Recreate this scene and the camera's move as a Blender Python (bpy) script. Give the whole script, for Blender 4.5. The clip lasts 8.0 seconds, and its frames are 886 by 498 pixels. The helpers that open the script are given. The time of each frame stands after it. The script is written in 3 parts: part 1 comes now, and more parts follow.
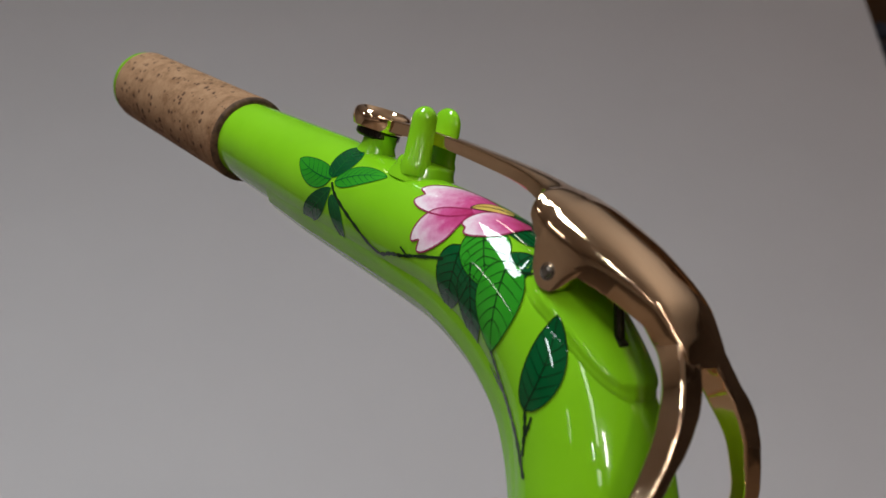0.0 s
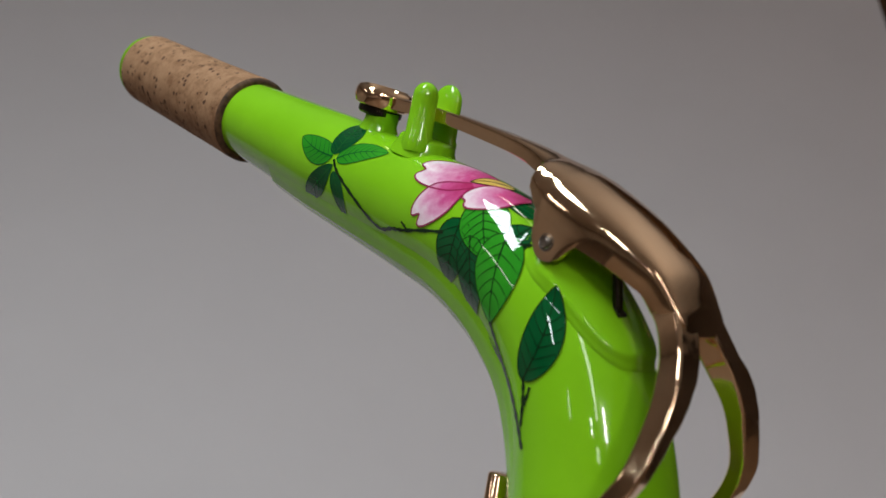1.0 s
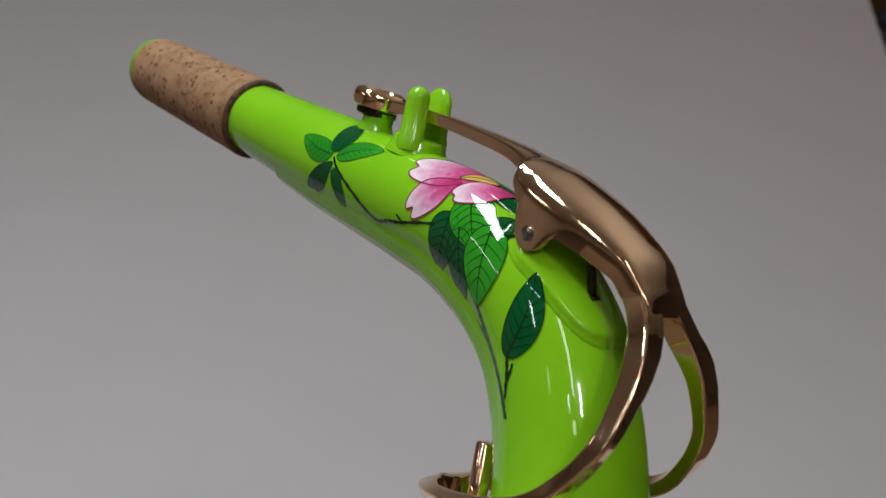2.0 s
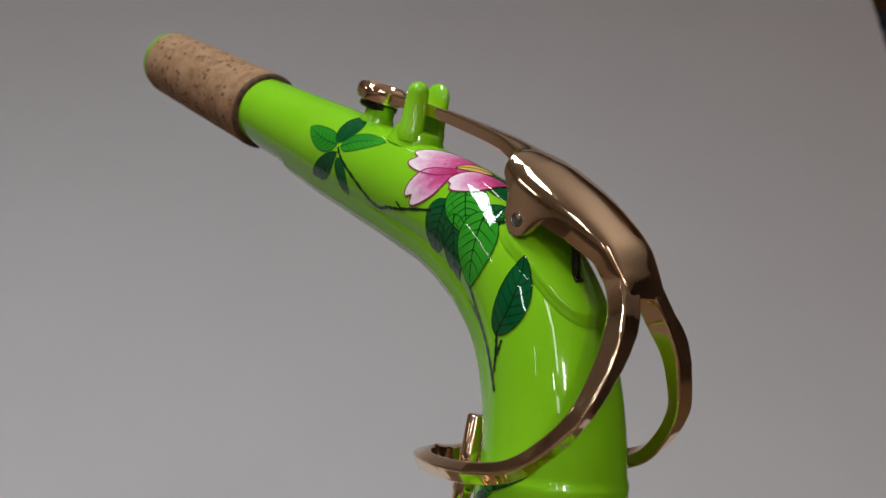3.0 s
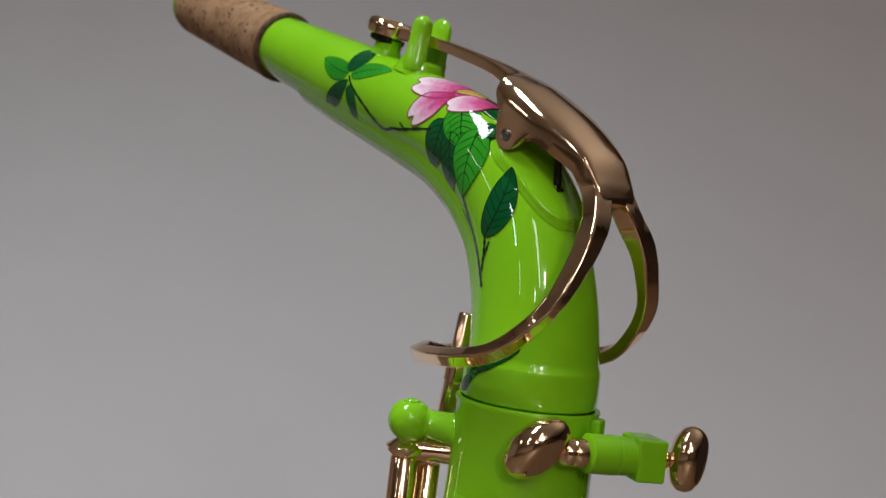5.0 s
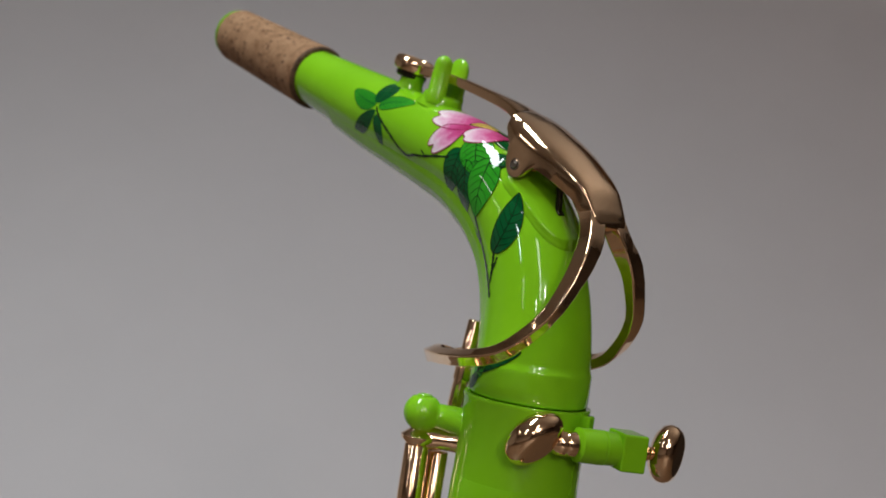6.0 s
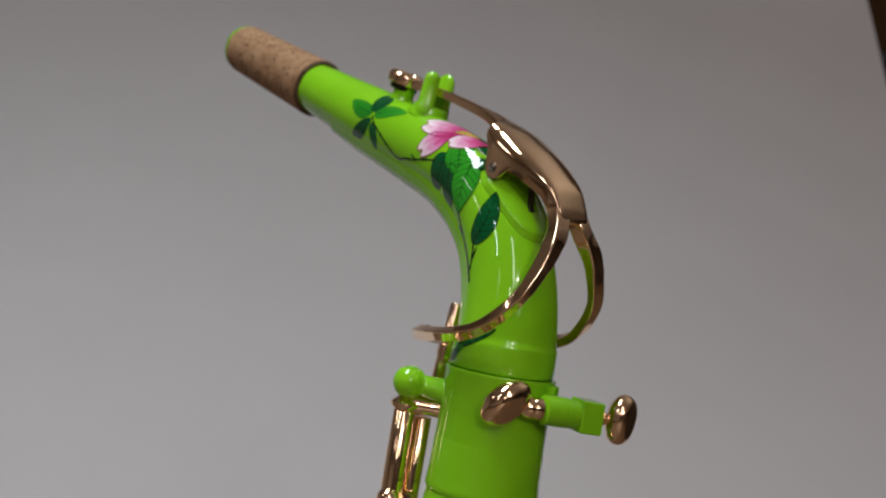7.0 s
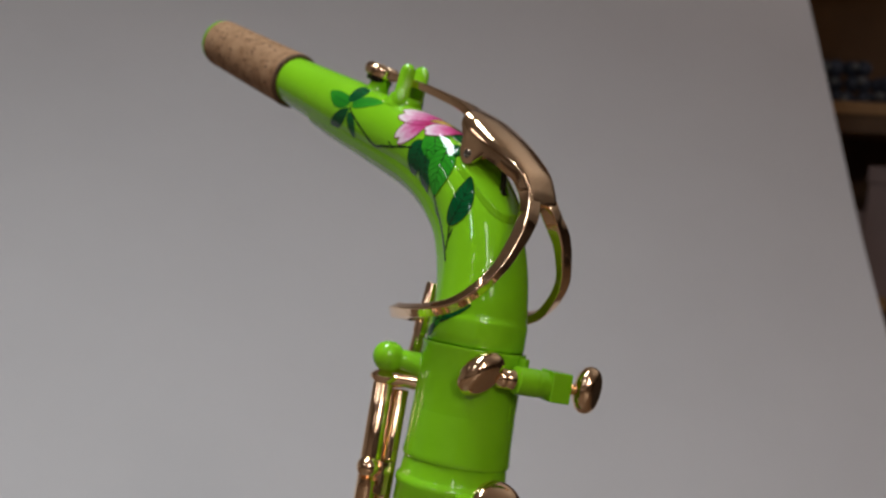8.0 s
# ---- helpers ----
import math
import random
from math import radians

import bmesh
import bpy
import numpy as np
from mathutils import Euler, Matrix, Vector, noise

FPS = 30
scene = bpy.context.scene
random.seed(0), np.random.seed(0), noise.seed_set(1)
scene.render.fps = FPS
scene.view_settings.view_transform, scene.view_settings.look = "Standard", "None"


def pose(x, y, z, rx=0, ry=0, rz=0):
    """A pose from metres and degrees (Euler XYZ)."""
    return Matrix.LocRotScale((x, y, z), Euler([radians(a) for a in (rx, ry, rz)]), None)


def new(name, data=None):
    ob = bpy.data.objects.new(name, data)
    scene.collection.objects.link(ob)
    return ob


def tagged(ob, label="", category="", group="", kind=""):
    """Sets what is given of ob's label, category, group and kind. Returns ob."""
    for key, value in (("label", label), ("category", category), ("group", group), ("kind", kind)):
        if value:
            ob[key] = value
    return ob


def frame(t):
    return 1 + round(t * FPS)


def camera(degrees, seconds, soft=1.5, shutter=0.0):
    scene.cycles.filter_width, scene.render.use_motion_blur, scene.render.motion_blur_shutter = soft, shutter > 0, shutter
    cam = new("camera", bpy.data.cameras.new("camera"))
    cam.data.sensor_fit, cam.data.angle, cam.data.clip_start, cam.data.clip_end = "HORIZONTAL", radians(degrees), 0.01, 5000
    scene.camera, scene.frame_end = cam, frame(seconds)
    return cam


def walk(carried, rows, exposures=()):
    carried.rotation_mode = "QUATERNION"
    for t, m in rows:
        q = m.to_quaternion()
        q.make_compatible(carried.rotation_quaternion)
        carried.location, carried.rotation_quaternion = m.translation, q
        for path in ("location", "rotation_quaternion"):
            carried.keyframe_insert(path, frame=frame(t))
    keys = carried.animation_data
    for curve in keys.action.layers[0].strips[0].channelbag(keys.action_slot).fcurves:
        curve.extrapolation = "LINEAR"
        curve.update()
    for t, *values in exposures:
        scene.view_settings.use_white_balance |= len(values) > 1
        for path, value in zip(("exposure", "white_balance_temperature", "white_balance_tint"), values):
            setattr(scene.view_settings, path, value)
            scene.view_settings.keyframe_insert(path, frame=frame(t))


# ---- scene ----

cam = camera(46.0, 8.0)
PATH = [
    (0, -0.09450, 0.12914, 0.50705, 90.731, -5.112, -134.167),
    (0.5, -0.09776, 0.12862, 0.50555, 90.769, -5.079, -133.569),
    (1, -0.09637, 0.12783, 0.50277, 90.712, -5.194, -133.545),
    (1.2, -0.09700, 0.12850, 0.50260, 90.775, -5.180, -133.910),
    (2.3, -0.11300, 0.14330, 0.50280, 89.890, -5.020, -133.820),
    (2.5, -0.11467, 0.14502, 0.50278, 89.773, -5.022, -133.727),
    (3, -0.11957, 0.14743, 0.50097, 89.859, -5.730, -133.748),
    (3.5, -0.12452, 0.14909, 0.50040, 89.586, -5.943, -132.950),
    (4, -0.13291, 0.15469, 0.49669, 89.828, -6.424, -133.095),
    (4.5, -0.13797, 0.15704, 0.48866, 89.596, -6.621, -132.995),
    (4.7, -0.13898, 0.15578, 0.48844, 88.890, -6.582, -132.821),
    (5.8, -0.15259, 0.17580, 0.48479, 89.121, -8.620, -132.445),
    (6, -0.16035, 0.17923, 0.48673, 89.705, -8.829, -132.322),
    (6.5, -0.17625, 0.18654, 0.48518, 90.168, -9.089, -132.358),
    (7, -0.18709, 0.20239, 0.48184, 90.409, -9.590, -133.064),
    (7.5, -0.18921, 0.21325, 0.47440, 90.952, -9.764, -134.587),
    (8, -0.19441, 0.21790, 0.47384, 91.169, -9.676, -135.847),
]
cam.data.dof.use_dof, cam.data.dof.focus_distance, cam.data.dof.aperture_fstop = True, 0.2, 28.0
walk(cam, [(t, pose(x, y, z, rx, ry, rz)) for t, x, y, z, rx, ry, rz in PATH])

# ---------------------------------------------------------------- light
world = bpy.data.worlds.new("room_air")
scene.world = world
world.use_nodes = True
world.node_tree.nodes["Background"].inputs[0].default_value = (0.75, 0.72, 0.7, 1)
world.node_tree.nodes["Background"].inputs[1].default_value = 0.02
scene.view_settings.exposure = 0.05


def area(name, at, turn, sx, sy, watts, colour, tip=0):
    """A long area lamp; turn: degrees from the y axis; tip 180: shines upward."""
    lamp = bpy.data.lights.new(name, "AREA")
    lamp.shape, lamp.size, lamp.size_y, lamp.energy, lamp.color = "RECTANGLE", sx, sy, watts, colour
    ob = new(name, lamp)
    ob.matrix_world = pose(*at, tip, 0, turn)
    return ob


COOL, WARM = (0.87, 0.985, 1.0), (1.0, 0.918, 0.866)
# Unseen tubes inferred from highlights; (1.7, 3.1) and (-2.0, 1.9) added as fill.
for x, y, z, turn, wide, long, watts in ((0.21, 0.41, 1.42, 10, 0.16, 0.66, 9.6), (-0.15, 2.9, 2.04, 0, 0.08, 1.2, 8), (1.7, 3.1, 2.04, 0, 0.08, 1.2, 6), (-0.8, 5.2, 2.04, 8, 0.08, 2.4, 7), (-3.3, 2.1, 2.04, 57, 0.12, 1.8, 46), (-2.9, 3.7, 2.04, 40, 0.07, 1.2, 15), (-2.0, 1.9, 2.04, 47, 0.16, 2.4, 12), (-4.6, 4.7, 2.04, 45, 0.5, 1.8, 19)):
    area("tube_and_fill_light", (x, y, z), turn, wide, long, watts, COOL if y < 3.0 and x > -1 else WARM)
# Added unseen uplights that brighten the ceiling mirrored in the gold.
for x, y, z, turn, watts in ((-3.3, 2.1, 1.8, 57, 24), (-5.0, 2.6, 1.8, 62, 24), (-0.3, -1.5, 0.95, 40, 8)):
    area("tube_and_fill_light", (x, y, z), turn, 0.3, 1.8, watts, WARM, 180)

# ---------------------------------------------------------------- materials


def material(name, colour, rough=0.4, metal=0.0, coat=0.0, coat_rough=0.03, spec=0.5):
    m = bpy.data.materials.new(name)
    m.use_nodes = True
    b = m.node_tree.nodes["Principled BSDF"]
    b.inputs["Base Color"].default_value = (*colour, 1)
    b.inputs["Roughness"].default_value = rough
    b.inputs["Metallic"].default_value = metal
    b.inputs["Coat Weight"].default_value = coat
    b.inputs["Coat Roughness"].default_value = coat_rough
    b.inputs["Specular IOR Level"].default_value = spec
    return m, m.node_tree.nodes, m.node_tree.links, b


def noise_node(nodes, links, scale, detail=4.0, rough=0.55, stretch=None):
    c = nodes.new("ShaderNodeTexCoord")
    n = nodes.new("ShaderNodeTexNoise")
    n.inputs["Scale"].default_value, n.inputs["Detail"].default_value, n.inputs["Roughness"].default_value = scale, detail, rough
    if stretch:
        mp = nodes.new("ShaderNodeMapping")
        mp.inputs["Scale"].default_value = stretch
        links.new(c.outputs["Object"], mp.inputs["Vector"])
        links.new(mp.outputs["Vector"], n.inputs["Vector"])
    else:
        links.new(c.outputs["Object"], n.inputs["Vector"])
    return n


def ramp(nodes, links, source, stops):
    r = nodes.new("ShaderNodeValToRGB")
    e = r.color_ramp.elements
    while len(e) < len(stops):
        e.new(0.5)
    for k, (p, col) in enumerate(stops):
        e[k].position, e[k].color = p, (*col, 1)
    links.new(source, r.inputs["Fac"])
    return r


def bump(nodes, links, source, bsdf, strength, distance, coat=False):
    b = nodes.new("ShaderNodeBump")
    b.inputs["Strength"].default_value, b.inputs["Distance"].default_value = strength, distance
    links.new(source, b.inputs["Height"])
    links.new(b.outputs["Normal"], bsdf.inputs["Normal"])
    if coat:
        links.new(b.outputs["Normal"], bsdf.inputs["Coat Normal"])
    return b


def wavy(nodes, links, fine, scale, distance):
    """Slow hand-worked unevenness of a polished surface, under its fine relief."""
    n = noise_node(nodes, links, scale, 1.5, 0.45)
    slow = nodes.new("ShaderNodeBump")
    slow.inputs["Strength"].default_value, slow.inputs["Distance"].default_value = 1.0, distance
    links.new(n.outputs["Fac"], slow.inputs["Height"])
    links.new(slow.outputs["Normal"], fine.inputs["Normal"])


def lacquer(name, a, b_, peel=0.05):
    """Glossy enamel: a colour that drifts a little, under a clear coat with faint orange peel."""
    m, nodes, links, b = material(name, a, 0.4, 0.0, 1.0, 0.03, 0.0)
    n = noise_node(nodes, links, 60.0, 3.0)
    r = ramp(nodes, links, n.outputs["Fac"], [(0.35, a), (0.7, b_)])
    links.new(r.outputs["Color"], b.inputs["Base Color"])
    f = noise_node(nodes, links, 420.0, 2.0)
    fine = bump(nodes, links, f.outputs["Fac"], b, peel, 0.0002, True)
    wavy(nodes, links, fine, 115.0, 0.00006)
    return m


def metal(name, a, b_, rough=0.14, wave=140.0, deep=0.00004):
    m, nodes, links, b = material(name, a, rough, 1.0)
    n = noise_node(nodes, links, 190.0, 3.0, 0.55)
    r = ramp(nodes, links, n.outputs["Fac"], [(0.3, a), (0.75, b_)])
    links.new(r.outputs["Color"], b.inputs["Base Color"])
    f = noise_node(nodes, links, 900.0, 4.0, 0.7, (1.0, 1.0, 0.2))
    g = ramp(nodes, links, f.outputs["Fac"], [(0.35, (rough * 0.7,) * 3), (0.8, (rough * 1.6,) * 3)])
    links.new(g.outputs["Color"], b.inputs["Roughness"])
    pits = noise_node(nodes, links, 2600.0, 2.0, 0.6)
    worn = ramp(nodes, links, pits.outputs["Fac"], [(0.62, (0, 0, 0)), (0.78, (1, 1, 1))])
    fine = bump(nodes, links, worn.outputs["Color"], b, 0.05, 0.0001)
    wavy(nodes, links, fine, wave, deep)
    return m


GREEN = lacquer("lime_lacquer", (0.243, 0.60, 0.014), (0.213, 0.545, 0.010))
GOLD = metal("rose_gold_plate", (0.98, 0.712, 0.475), (0.93, 0.648, 0.415), 0.075)
GOLD_FILED = metal("hand_filed_rose_gold", (0.98, 0.712, 0.475), (0.93, 0.648, 0.415), 0.08, 270.0, 0.00011)
DARK_STEEL = metal("dark_spring_steel", (0.06, 0.055, 0.05), (0.04, 0.035, 0.03), 0.3)
STEEL = metal("screw_steel", (0.5, 0.48, 0.46), (0.42, 0.4, 0.38), 0.2)
LEAF_DARK = lacquer("dark_leaf_paint", (0.0015, 0.062, 0.018), (0.003, 0.115, 0.03))
LEAF_MID = lacquer("mid_leaf_paint", (0.022, 0.27, 0.016), (0.04, 0.37, 0.02))
INK = lacquer("ink_line_paint", (0.004, 0.02, 0.006), (0.006, 0.035, 0.01))
INK_SOFT = lacquer("soft_green_line_paint", (0.006, 0.10, 0.02), (0.01, 0.15, 0.025))
PETAL_EDGE = lacquer("crimson_line_paint", (0.26, 0.012, 0.07), (0.33, 0.02, 0.09))
YELLOW = lacquer("pale_yellow_paint", (0.75, 0.55, 0.16), (0.65, 0.42, 0.10))


def petal_material():
    m, nodes, links, b = material("petal_paint", (0.8, 0.4, 0.6), 0.4, 0.0, 1.0, 0.03, 0.0)
    uv = nodes.new("ShaderNodeUVMap")
    sep = nodes.new("ShaderNodeSeparateXYZ")
    links.new(uv.outputs["UV"], sep.inputs["Vector"])
    n = noise_node(nodes, links, 900.0, 4.0)
    mix = nodes.new("ShaderNodeMath")
    mix.operation = "MULTIPLY_ADD"
    links.new(n.outputs["Fac"], mix.inputs[0])
    mix.inputs[1].default_value = 0.28
    links.new(sep.outputs["X"], mix.inputs[2])
    r = ramp(nodes, links, mix.outputs[0], [(0.32, (0.44, 0.025, 0.13)), (0.56, (0.60, 0.085, 0.27)), (0.77, (0.76, 0.36, 0.56)), (0.94, (0.88, 0.74, 0.82))])
    links.new(r.outputs["Color"], b.inputs["Base Color"])
    return m


PETAL = petal_material()


def cork_material():
    m, nodes, links, b = material("neck_cork", (0.4, 0.24, 0.14), 0.85, 0.0, 0.0, 0.0, 0.25)
    n = noise_node(nodes, links, 260.0, 8.0, 0.75)
    base = ramp(nodes, links, n.outputs["Fac"], [(0.3, (0.17, 0.08, 0.036)), (0.5, (0.325, 0.18, 0.098)), (0.72, (0.44, 0.26, 0.15))])
    c = nodes.new("ShaderNodeTexCoord")
    w = nodes.new("ShaderNodeTexVoronoi")
    w.inputs["Scale"].default_value = 760.0
    links.new(c.outputs["Object"], w.inputs["Vector"])
    pick = nodes.new("ShaderNodeSeparateColor")
    links.new(w.outputs["Color"], pick.inputs["Color"])
    size = nodes.new("ShaderNodeMath")
    size.operation = "MULTIPLY_ADD"
    links.new(pick.outputs["Red"], size.inputs[0])
    size.inputs[1].default_value, size.inputs[2].default_value = 0.95, -0.44
    less = nodes.new("ShaderNodeMath")
    less.operation = "LESS_THAN"
    links.new(w.outputs["Distance"], less.inputs[0])
    links.new(size.outputs[0], less.inputs[1])
    mix = nodes.new("ShaderNodeMix")
    mix.data_type = "RGBA"
    links.new(less.outputs[0], mix.inputs["Factor"])
    links.new(base.outputs["Color"], mix.inputs["A"])
    mix.inputs["B"].default_value = (0.095, 0.045, 0.025, 1)
    links.new(mix.outputs["Result"], b.inputs["Base Color"])
    sub = nodes.new("ShaderNodeMath")
    sub.operation = "SUBTRACT"
    links.new(n.outputs["Fac"], sub.inputs[0])
    links.new(less.outputs[0], sub.inputs[1])
    bump(nodes, links, sub.outputs[0], b, 0.35, 0.0004)
    return m


CORK = cork_material()


def plain(name, a, b_, scale, rough, strength=0.1, distance=0.001, stretch=None):
    m, nodes, links, b = material(name, a, rough)
    n = noise_node(nodes, links, scale, 5.0, 0.6, stretch)
    r = ramp(nodes, links, n.outputs["Fac"], [(0.3, a), (0.7, b_)])
    links.new(r.outputs["Color"], b.inputs["Base Color"])
    bump(nodes, links, n.outputs["Fac"], b, strength, distance)
    return m


BACKDROP = plain("matt_grey_card", (0.585, 0.56, 0.588), (0.62, 0.594, 0.623), 2.2, 0.9)
CORK_EDGE = plain("worn_cork_edge", (0.035, 0.018, 0.010), (0.16, 0.085, 0.045), 600.0, 0.8)
WALL = plain("wall_paint", (0.48, 0.42, 0.37), (0.53, 0.465, 0.41), 3.0, 0.85)
# Invented dark tone for two unseen walls, so the gold mirrors dark patches.
WALL_DARK = plain("dark_unseen_wall", (0.06, 0.042, 0.032), (0.09, 0.064, 0.048), 5.0, 0.6)
CEILING = plain("ceiling_paint", (0.79, 0.765, 0.73), (0.82, 0.80, 0.77), 3.0, 0.9)
FLOOR = plain("floor_boards", (0.085, 0.06, 0.042), (0.125, 0.09, 0.064), 6.0, 0.5)
TABLE = plain("table_wood", (0.12, 0.075, 0.05), (0.17, 0.11, 0.07), 9.0, 0.45, 0.1, 0.001, (1, 8, 1))
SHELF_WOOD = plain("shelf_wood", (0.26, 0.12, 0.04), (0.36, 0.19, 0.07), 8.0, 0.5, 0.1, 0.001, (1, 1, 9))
# Shelf wood darkened in colour for the dim inside and shaded board faces.
SHELF_DIM = plain("dim_shelf_wood", (0.085, 0.036, 0.010), (0.12, 0.055, 0.017), 8.0, 0.6)
NAVY = plain("dark_blue_cloth", (0.012, 0.016, 0.03), (0.03, 0.035, 0.06), 40.0, 0.7)
PALE = plain("pale_grey_plastic", (0.085, 0.09, 0.095), (0.13, 0.135, 0.145), 30.0, 0.5)
MAUVE = plain("mauve_box_card", (0.20, 0.14, 0.135), (0.25, 0.175, 0.17), 6.0, 0.7)

# ---------------------------------------------------------------- mesh helpers
MM = 0.001
LIFT = 0.45


def mesh_from(name, verts, faces, mat, sharp=40.0, uvs=None):
    me = bpy.data.meshes.new(name)
    me.from_pydata([tuple(v) for v in verts], [], faces)
    if uvs is not None:
        layer = me.uv_layers.new(name="UVMap")
        for loop in me.loops:
            layer.data[loop.index].uv = uvs[loop.vertex_index]
    bm = bmesh.new()
    bm.from_mesh(me)
    bmesh.ops.recalc_face_normals(bm, faces=bm.faces)
    bm.to_mesh(me)
    bm.free()
    me.polygons.foreach_set("use_smooth", [True] * len(me.polygons))
    me.set_sharp_from_angle(angle=radians(sharp))
    me.materials.append(mat)
    return me


def part(name, mesh, parent=None, label=""):
    ob = new(name, mesh)
    if parent is not None:
        ob.parent = parent
    if label:
        tagged(ob, label)
    return ob


def sax(p):
    """Millimetres about the neck socket's axis to world metres."""
    return Vector((p[0] * MM, p[1] * MM, p[2] * MM + LIFT))


def sweep(points, sections, closed=False, caps=True):
    """Rings of equal count joined along a line. sections: a list of rings of world points."""
    n = len(sections[0])
    verts = [v for ring in sections for v in ring]
    faces = []
    k = len(sections)
    for i in range(k if closed else k - 1):
        a, b = i * n, ((i + 1) % k) * n
        for j in range(n):
            j2 = (j + 1) % n
            faces.append((a + j, a + j2, b + j2, b + j))
    if caps and not closed:
        faces.append(tuple(range(n)))
        faces.append(tuple(range((k - 1) * n, k * n)))
    return verts, faces


def lathe(at, axis, profile, n=40, start=None, flatten=1.0):
    """A turned solid. profile: (distance along axis, radius) in mm; at in mm."""
    axis = Vector(axis).normalized()
    side = Vector(start) if start else axis.orthogonal()
    side = (side - axis * side.dot(axis)).normalized()
    other = axis.cross(side)
    rings = []
    for h, r in profile:
        c = Vector(at) + axis * h
        rings.append([sax(c + (side * math.cos(a) + other * math.sin(a) * flatten) * max(r, 0.01)) for a in (2 * math.pi * k / n for k in range(n))])
    return sweep(None, rings)


def dome(r, h, n=6):
    """Profile of a rounded end: radius r, height h."""
    return [(h * math.sin(a), r * math.cos(a)) for a in (math.pi / 2 * k / n for k in range(n + 1))]


def rounded_box(name, centre, axes, half, mat, bevel=0.6, segments=4):
    """A bevelled block. axes: three directions; half: half sizes in mm."""
    bm = bmesh.new()
    bmesh.ops.create_cube(bm, size=2.0)
    ax = [Vector(a).normalized() for a in axes]
    for v in bm.verts:
        v.co = Vector([v.co[i] * half[i] for i in range(3)])
    bmesh.ops.bevel(bm, geom=list(bm.edges), offset=bevel, segments=segments, affect="EDGES", profile=0.5)
    for v in bm.verts:
        v.co = sax(Vector(centre) + ax[0] * v.co.x + ax[1] * v.co.y + ax[2] * v.co.z)
    bmesh.ops.recalc_face_normals(bm, faces=bm.faces)
    me = bpy.data.meshes.new(name)
    bm.to_mesh(me)
    bm.free()
    me.materials.append(mat)
    return me


def box(name, lo, hi, mat, bevel=0.0):
    bm = bmesh.new()
    bmesh.ops.create_cube(bm, size=1.0)
    for v in bm.verts:
        v.co = Vector([(lo[i] + hi[i]) / 2 + v.co[i] * (hi[i] - lo[i]) for i in range(3)])
    if bevel:
        bmesh.ops.bevel(bm, geom=list(bm.edges), offset=bevel, segments=2, affect="EDGES", profile=0.5)
    me = bpy.data.meshes.new(name)
    bm.to_mesh(me)
    bm.free()
    me.materials.append(mat)
    return me


# ---------------------------------------------------------------- the neck's line
S1, S2, BEND, SKEW = 11.5, 77.0, 1.276, -0.341
SEAM, LEDGE = 4.67, -27.2
GREEN_END, CORK_END = 147.0, 200.0
S_ALL = np.linspace(-5.0, 215.0, 881)
U_ALL = np.clip((S_ALL - S1) / (S2 - S1), 0, 1)
A_ALL = BEND * (U_ALL + SKEW * np.sin(2 * np.pi * U_ALL) / (2 * np.pi))
DS = S_ALL[1] - S_ALL[0]
X_ALL = np.concatenate([[0], np.cumsum((np.sin(A_ALL[1:]) + np.sin(A_ALL[:-1])) / 2 * DS)])
Z_ALL = np.concatenate([[0], np.cumsum((np.cos(A_ALL[1:]) + np.cos(A_ALL[:-1])) / 2 * DS)]) - 5.0
R_KNOTS = ([0.0, 10.6, 11.4, 12.0, 12.6, 13.3, 14.2, 38.0, 76.0, 114.0, 152.0, 215.0], [13.9, 13.8, 13.8, 13.73, 13.48, 13.28, 13.2, 11.54, 10.2, 9.9, 8.15, 7.2])


def line(s):
    """Centre, tangent, outward normal and radius of the neck at s mm from the socket."""
    a = float(np.interp(s, S_ALL, A_ALL))
    c = Vector((float(np.interp(s, S_ALL, X_ALL)), 0, float(np.interp(s, S_ALL, Z_ALL))))
    return c, Vector((math.sin(a), 0, math.cos(a))), Vector((-math.cos(a), 0, math.sin(a))), float(np.interp(s, *R_KNOTS))


SIDE = Vector((0, 1, 0))


def skin(s, phi, off=0.0):
    """Place on the neck's skin; phi in radians from the back of the bend towards the painted side."""
    c, t, n, r = line(s)
    return sax(c + (n * math.cos(phi) + SIDE * math.sin(phi)) * (r + off))


def ring_at(s, off=0.0, n=56):
    return [skin(s, 2 * math.pi * k / n, off) for k in range(n)]


# ---------------------------------------------------------------- room
def setting(name, mesh, label, category=""):
    return tagged(part(name, mesh), label, category or name.split("_")[0], kind="structure")


FLOOR_Z = -0.75
X0, X1, Y0, Y1, TOP = -6.5, 2.9, -3.2, 7.5, 2.1
setting("floor", box("floor", (X0, Y0, FLOOR_Z - 0.1), (X1, Y1, FLOOR_Z), FLOOR), "brown wooden room floor")
setting("ceiling", box("ceiling", (X0, Y0, TOP), (X1, Y1, TOP + 0.1), CEILING), "plain off-white painted ceiling")
setting("wall_north", box("wall_north", (X0, Y1, FLOOR_Z), (X1, Y1 + 0.1, TOP), WALL), "plain beige painted wall")
# South and west walls are out of view, kept dark for the gold's reflections.
setting("wall_south", box("wall_south", (X0, Y0 - 0.1, FLOOR_Z), (X1, Y0, TOP), WALL_DARK), "plain unseen wall, darkened for reflections in the gold", "wall")
setting("wall_west", box("wall_west", (X0 - 0.1, Y0, FLOOR_Z), (X0, Y1, TOP), WALL_DARK), "plain unseen wall, darkened for reflections in the gold", "wall")
setting("wall_east", box("wall_east", (X1, Y0, FLOOR_Z), (X1 + 0.1, Y1, TOP), WALL), "plain beige painted wall")

